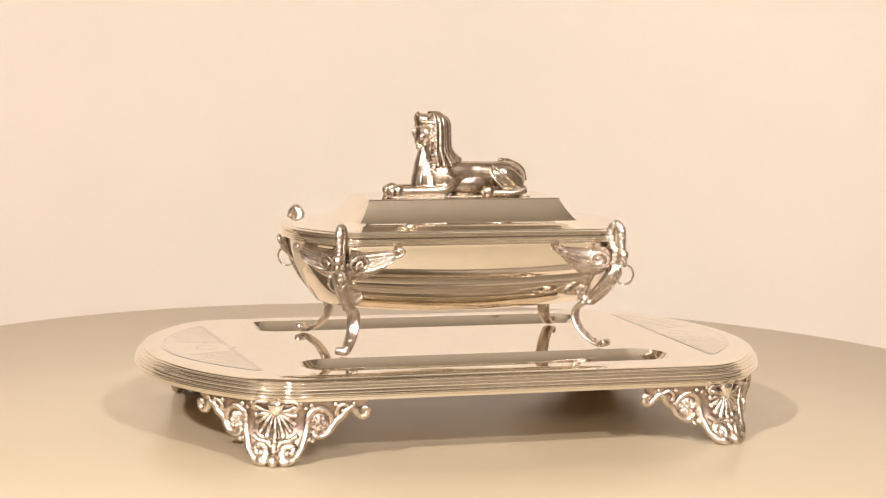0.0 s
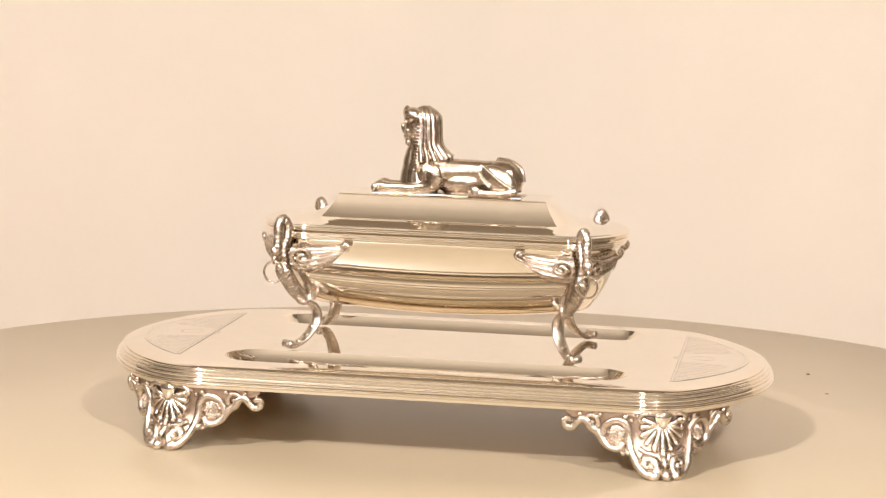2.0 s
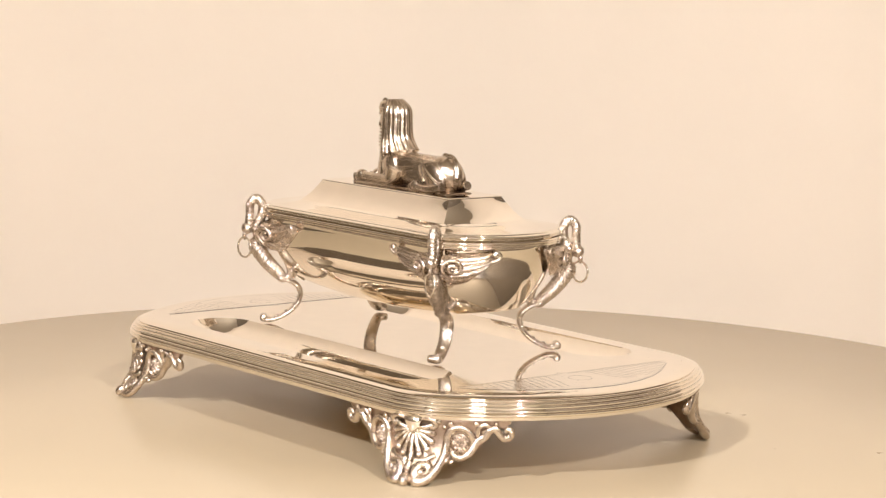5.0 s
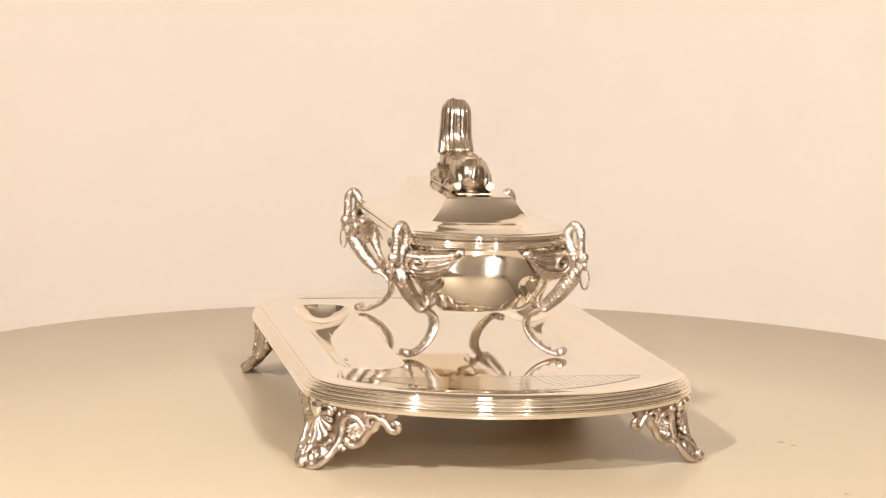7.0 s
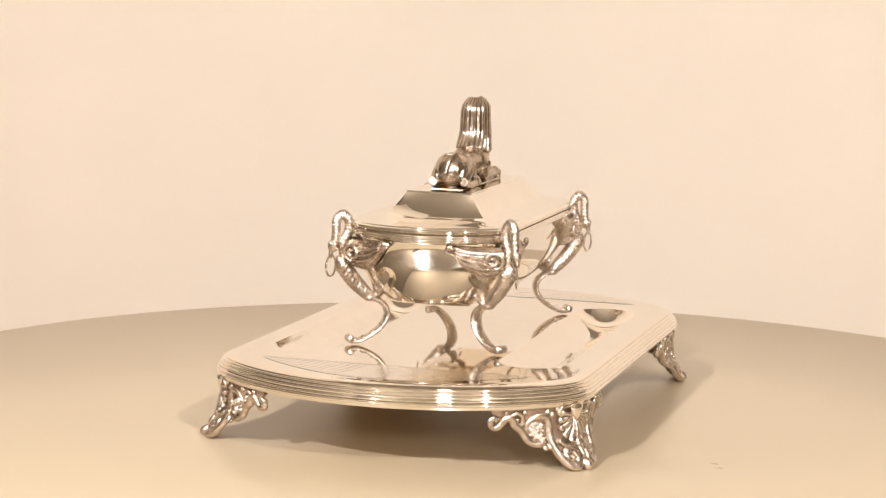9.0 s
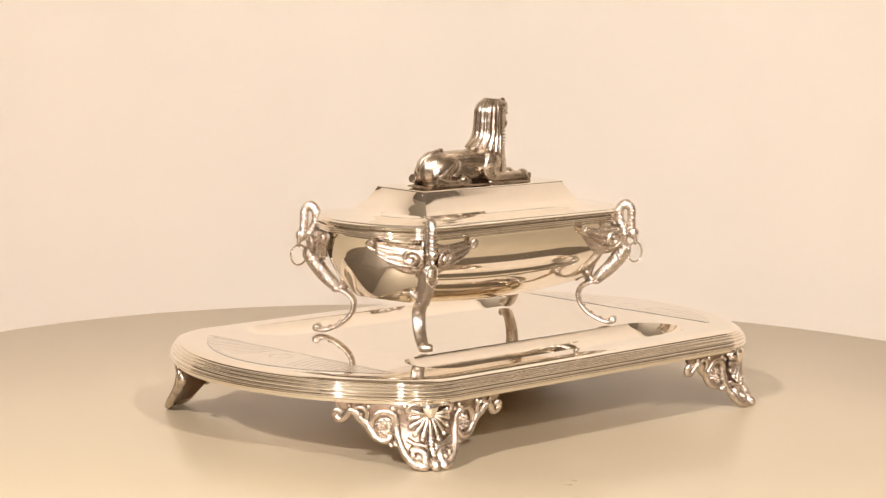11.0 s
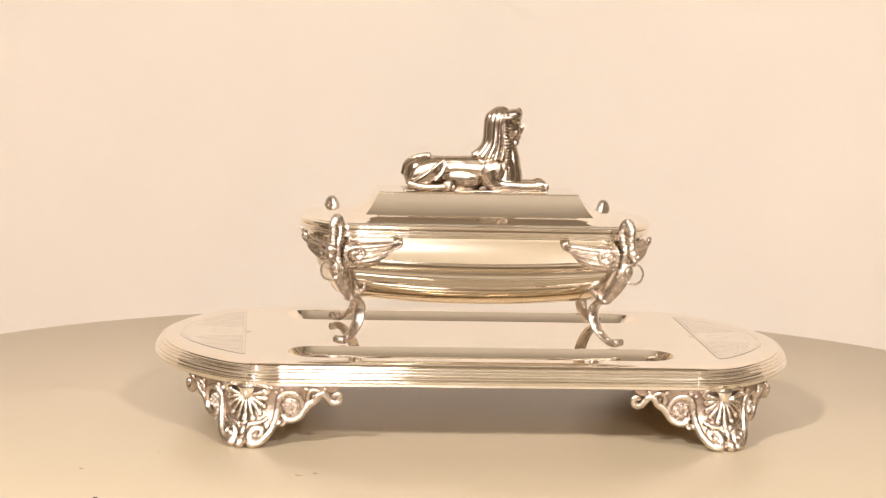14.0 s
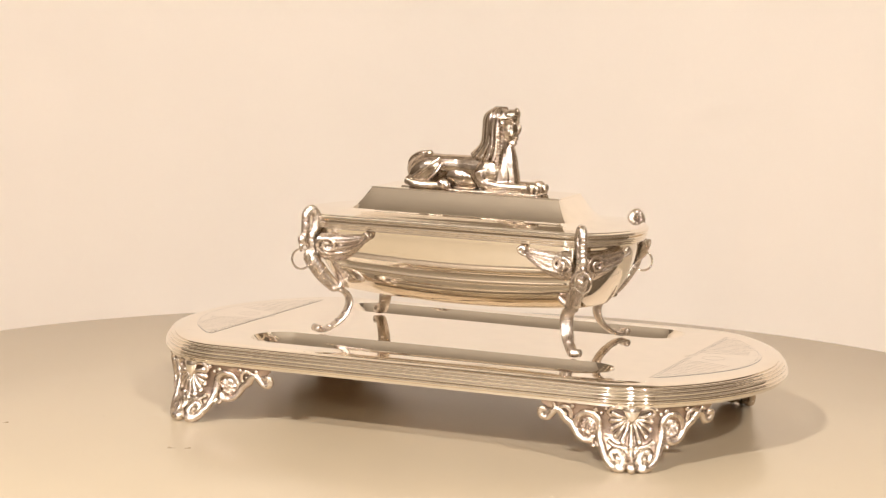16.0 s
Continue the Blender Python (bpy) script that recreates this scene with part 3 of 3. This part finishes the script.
    tube(bm, spline([(-0.0215, 0, b + 0.0390), (-0.0230, 0, b + 0.0420), (-0.0222, 0, b + 0.0444), (-0.0232, 0, b + 0.0454)], 12), [0.0013] * 6 + [0.0016] * 6, 8, 1, (0, 1, 0))
    # plain features: brow, nose, mouth, chin
    ball(bm, (-0.0238, 0, b + 0.0342), (0.0013, 0.0011, 0.0031), 10, 8, None, 14)
    for side in (1, -1):
        ball(bm, (-0.0220, side * 0.0028, b + 0.0380), (0.0014, 0.0022, 0.0006), 10, 6)
        ball(bm, (-0.0205, side * 0.0036, b + 0.0325), (0.0022, 0.0018, 0.0024), 10, 8)
    ball(bm, (-0.0226, 0, b + 0.0302), (0.0014, 0.0021, 0.0007), 10, 6)
    ball(bm, (-0.0224, 0, b + 0.0289), (0.0013, 0.0018, 0.0007), 10, 6)
    ball(bm, (-0.0206, 0, b + 0.0268), (0.0024, 0.0026, 0.0020), 10, 8)
    rows = [[(-0.0010 + x, y, b + z) for x, y in ((-0.0390 + i, -0.0092 + i), (0.0385 - i, -0.0092 + i), (0.0385 - i, 0.0092 - i), (-0.0390 + i, 0.0092 - i))] for i, z in ((0, -0.0008), (0, 0.0002), (0.0005, 0.0006))]
    vs = grid(bm, rows, close_v=True)
    bm.faces.new(vs[0])
    bm.faces.new(vs[-1])
    for v in bm.verts:
        v.co.x += 0.06 * (v.co.x + 0.040)
        v.co.x -= 0.0020 * min(1.0, max(0.0, (v.co.z - b - 0.014) / 0.010))
        v.co.z += 0.02 * (v.co.z - b)
    ob = part("sphinx", bm, PATINA, inkstand, "cast silver reclining sphinx with a pleated head cloth")
    mod = ob.modifiers.new("fuse", "REMESH")
    mod.mode, mod.voxel_size, mod.use_smooth_shade = "VOXEL", 0.0003, True
    sm = ob.modifiers.new("soften", "SMOOTH")
    sm.factor, sm.iterations = 0.5, 1


def swan(sx, sy):
    """A swan on a corner: looped neck, head with a ring in its beak, feathered breast and two spread wings."""
    def put(q):
        """(out along the corner, across it, height) to the place in the casket."""
        r, w, z = q
        d = r - 0.0652
        return (sx * (0.0657 + 0.559 * d + 0.829 * w), sy * (0.0252 + 0.829 * d - 0.559 * w), z)

    D = 0.0040
    bm = bmesh.new()
    q = spline([(0.0838 + D, 0, 0.0880), (0.0856 + D, 0, 0.0940), (0.0862 + D, 0, 0.1000), (0.0836 + D, 0, 0.1058), (0.0834 + D, 0, 0.1118), (0.0867 + D, 0, 0.1154), (0.0900 + D, 0, 0.1124), (0.0903 + D, 0, 0.1066), (0.0908 + D, 0, 0.1000)], 48)
    q = spline(q, 150)
    ripple = np.array([1 + 0.03 * math.sin(k * 1.05) for k in range(150)])
    tube(bm, q, np.linspace(0.0030, 0.0024, 150) * ripple, 12, 1.0, (0, 1, 0), put)
    body = part("swan", bm, CAST, inkstand, "cast swan mount with a looped neck, wings and a ring in its beak")
    bm = bmesh.new()
    ball(bm, (0.0916 + D, 0, 0.0985), (0.0034, 0.0030, 0.0035), 14, 10, put)
    tube(bm, [(0.0924 + D, 0, 0.0968), (0.0932 + D, 0, 0.0940), (0.0929 + D, 0, 0.0918)], [0.0017, 0.0012, 0.0006], 8, 1.0, (0, 1, 0), put)
    for w in (1, -1):
        ball(bm, (0.0926 + D, w * 0.0026, 0.0994), 0.0008, 8, 6, put)
    part("head", bm, CAST, body)
    bm = bmesh.new()
    q = [(0.0930 + D + 0.0036 * math.sin(a), 0.0036 * math.sin(a), 0.0876 + 0.0056 * math.cos(a)) for a in np.linspace(0, math.tau, 33)]
    tube(bm, q, 0.00065, 8, 1, (1, -1, 0), put, False)
    part("ring", bm, SILVER, body, "small silver ring hanging from the beak")
    bm = bmesh.new()
    q = spline([(0.0850 + D, 0, 0.0925), (0.0862 + D, 0, 0.0885), (0.0800 + D, 0, 0.0795), (0.0730 + D, 0, 0.0725), (0.0712 + D, 0, 0.0705)], 90)
    rad = np.interp(np.linspace(0, 1, 90), [0, 0.25, 0.6, 1], [0.0028, 0.0045, 0.0038, 0.0024])
    rows = []
    for k in range(90):
        t = q[min(k + 1, 89)] - q[max(k - 1, 0)]
        t = t / np.linalg.norm(t)
        n = np.array((-t[2], 0, t[0]))
        n = n if n[0] > 0 else -n
        line = []
        for a in np.linspace(-math.pi, math.pi, 36, endpoint=False):
            scale = abs(math.sin(k * 0.62 + 2.6 * abs(a))) * abs(math.cos(2.2 * a))
            c = q[k] + rad[k] * (0.95 + 0.15 * scale) * (math.cos(a) * n + math.sin(a) * np.array((0, 1, 0)))
            line.append(put(c))
        rows.append(line)
    vs = grid(bm, rows, close_v=True)
    bm.faces.new(vs[0])
    bm.faces.new(vs[-1])
    part("breast", bm, CAST, body, "feathered breast")
    bm = bmesh.new()
    q = spline([(0.0830, 0, 0.0950), (0.0790, 0, 0.0885), (0.0735, 0, 0.0800), (0.0712, 0, 0.0735), (0.0730, 0, 0.0700)], 24)
    tube(bm, q, np.interp(np.linspace(0, 1, 24), [0, 0.3, 1], [0.0022, 0.0015, 0.0019]), 10, 1.6, (1, 0, 0.001), put)
    part("tail", bm, CAST, body, "plain tail strut running down to the leg")
    # wings lie along the bowl on both sides of the corner
    s0 = CASKET.l1 + CASKET.l2 * 0.5 + 0.0025
    for side in (1, -1):
        def wput(q):
            u, out, z = q
            x, y, nx, ny = CASKET.at(s0 + side * u)
            drop = max(0.0, 0.1035 - z)
            out = out - 0.0022 - drop * drop * 11 + 0.0042 * math.exp(-(u / 0.007) ** 2)
            return (sx * (x + out * nx), sy * (y + out * ny), z)
        bm = bmesh.new()
        rows = []
        for i in range(27):
            u = i / 26
            line = []
            for j in range(49):
                v = j / 48
                top = (0.0035 + 0.0290 * u, 0.1022 + 0.0014 * u)
                low = (0.0035 + 0.0272 * u, 0.0872 + 0.0118 * u ** 2.1)
                edge = min(1.0, 5 * v, 5 * (1 - v), 6 * (1 - u))
                out = -0.0012 + edge * (0.0024 + 0.0014 * abs(math.sin(math.pi * 5 * v)) + 0.0008 * math.sin(math.pi * v))
                bend = 0.0022 * math.sin(math.pi * u) * v
                line.append(wput((top[0] * (1 - v) + low[0] * v + 0.002 * math.sin(math.pi * v) * u, out, top[1] * (1 - v) + low[1] * v - bend)))
            rows.append(line)
        grid(bm, rows)
        tip = spline([(0.0290, 0.0016, 0.0988), (0.0325, 0.0024, 0.1000), (0.0338, 0.0028, 0.1022), (0.0318, 0.0028, 0.1036), (0.0304, 0.0026, 0.1020)], 18)
        tube(bm, tip, np.linspace(0.0008, 0.0013, 18), 8, 1, (0, 1, 0), wput)
        part("wing", bm, CAST, body, "spread wing with long feathers")
        bm = bmesh.new()
        qq = []
        for k in range(46):
            f = k / 45
            a = radians(250 - 560 * f)
            r = 0.0052 - 0.0042 * f
            qq.append((0.0095 + 1.1 * r * math.cos(a), 0.0034 + 0.0008 * f, 0.0958 + r * math.sin(a)))
        tube(bm, qq, np.interp(np.linspace(0, 1, 46), [0, 0.15, 0.8, 1], [0.0007, 0.0012, 0.0011, 0.0013]), 8, 1, (0, 1, 0), wput)
        part("covert", bm, CAST, body, "curled shoulder feathers")
    # a leaf scroll at the root of the leg, hugging the bowl
    bm = bmesh.new()
    for side in (1, -1):
        qq = spline([(0.0700, side * 0.0012, 0.0722), (0.0702, side * 0.0040, 0.0738), (0.0700, side * 0.0062, 0.0762)], 14)
        tube(bm, qq, np.linspace(0.0024, 0.0012, 14), 8, 1, (1, 0, 0), put)
    ball(bm, (0.0712 + D, 0, 0.0700), (0.0034, 0.0040, 0.0022), 12, 8, put)
    part("leaf", bm, CAST, body, "leaf scroll where the leg joins the bowl")
    # the leg: a broad ribbon curving in and out to a small rolled foot
    bm = bmesh.new()
    E = 0.0015
    q = spline([(0.0730 + E, 0, 0.0700), (0.0680 + E, 0, 0.0682), (0.0642 + E, 0, 0.0645), (0.0637 + E, 0, 0.0600), (0.0660 + E, 0, 0.0550), (0.0712 + E, 0, 0.0503), (0.0780 + E, 0, 0.0470), (0.0830 + E, 0, 0.0466), (0.0846 + E, 0, 0.0482)], 40)
    tube(bm, q, np.interp(np.linspace(0, 1, 40), [0, 0.1, 0.7, 1], [0.0014, 0.0017, 0.0014, 0.0015]), 14, 2.4, (1, 0, 0.001), put)
    leg = part("leg", bm, CAST, inkstand, "curved ribbon leg with a rolled foot")
    bm = bmesh.new()
    tube(bm, [(0.0842 + E, w, 0.0478) for w in (-0.0036, -0.003, 0.003, 0.0036)], [0.0014, 0.0021, 0.0021, 0.0014], 12, 1, (0, 0, 1), put)
    part("knuckle", bm, CAST, leg, "small rolled foot")
    for k in range(8, 34, 4):
        bm = bmesh.new()
        ball(bm, (q[k][0] + 0.001 * (1 if k < 16 else 0.3), 0, q[k][2] + 0.0010), (0.0015, 0.0024, 0.0010), 8, 6, put)
        part("bead", bm, CAST, leg)


tray()
for sx, sy in ((1, 1), (1, -1), (-1, 1), (-1, -1)):
    foot(sx, sy)
casket()
sphinx()
for sx, sy in ((1, 1), (1, -1), (-1, 1), (-1, -1)):
    swan(sx, sy)

# ---- specks on the board ----
bm = bmesh.new()
ball(bm, (0.1940, 0.1909, 0.0003), (0.0013, 0.0007, 0.0004), 8, 6)
part("speck", bm, GRIME, turntable, "tiny dark speck on the board")


def motions():
    """The turntable turns clockwise and carries the inkstand."""
    walk(turntable, [(t, pose(0, 0, 0, 0, 0, a)) for t, a in TURN])
    walk(inkstand, [(t, pose(0, 0, 0, 0, 0, a) @ pose(*OFF, 0.0)) for t, a in TURN])


motions()
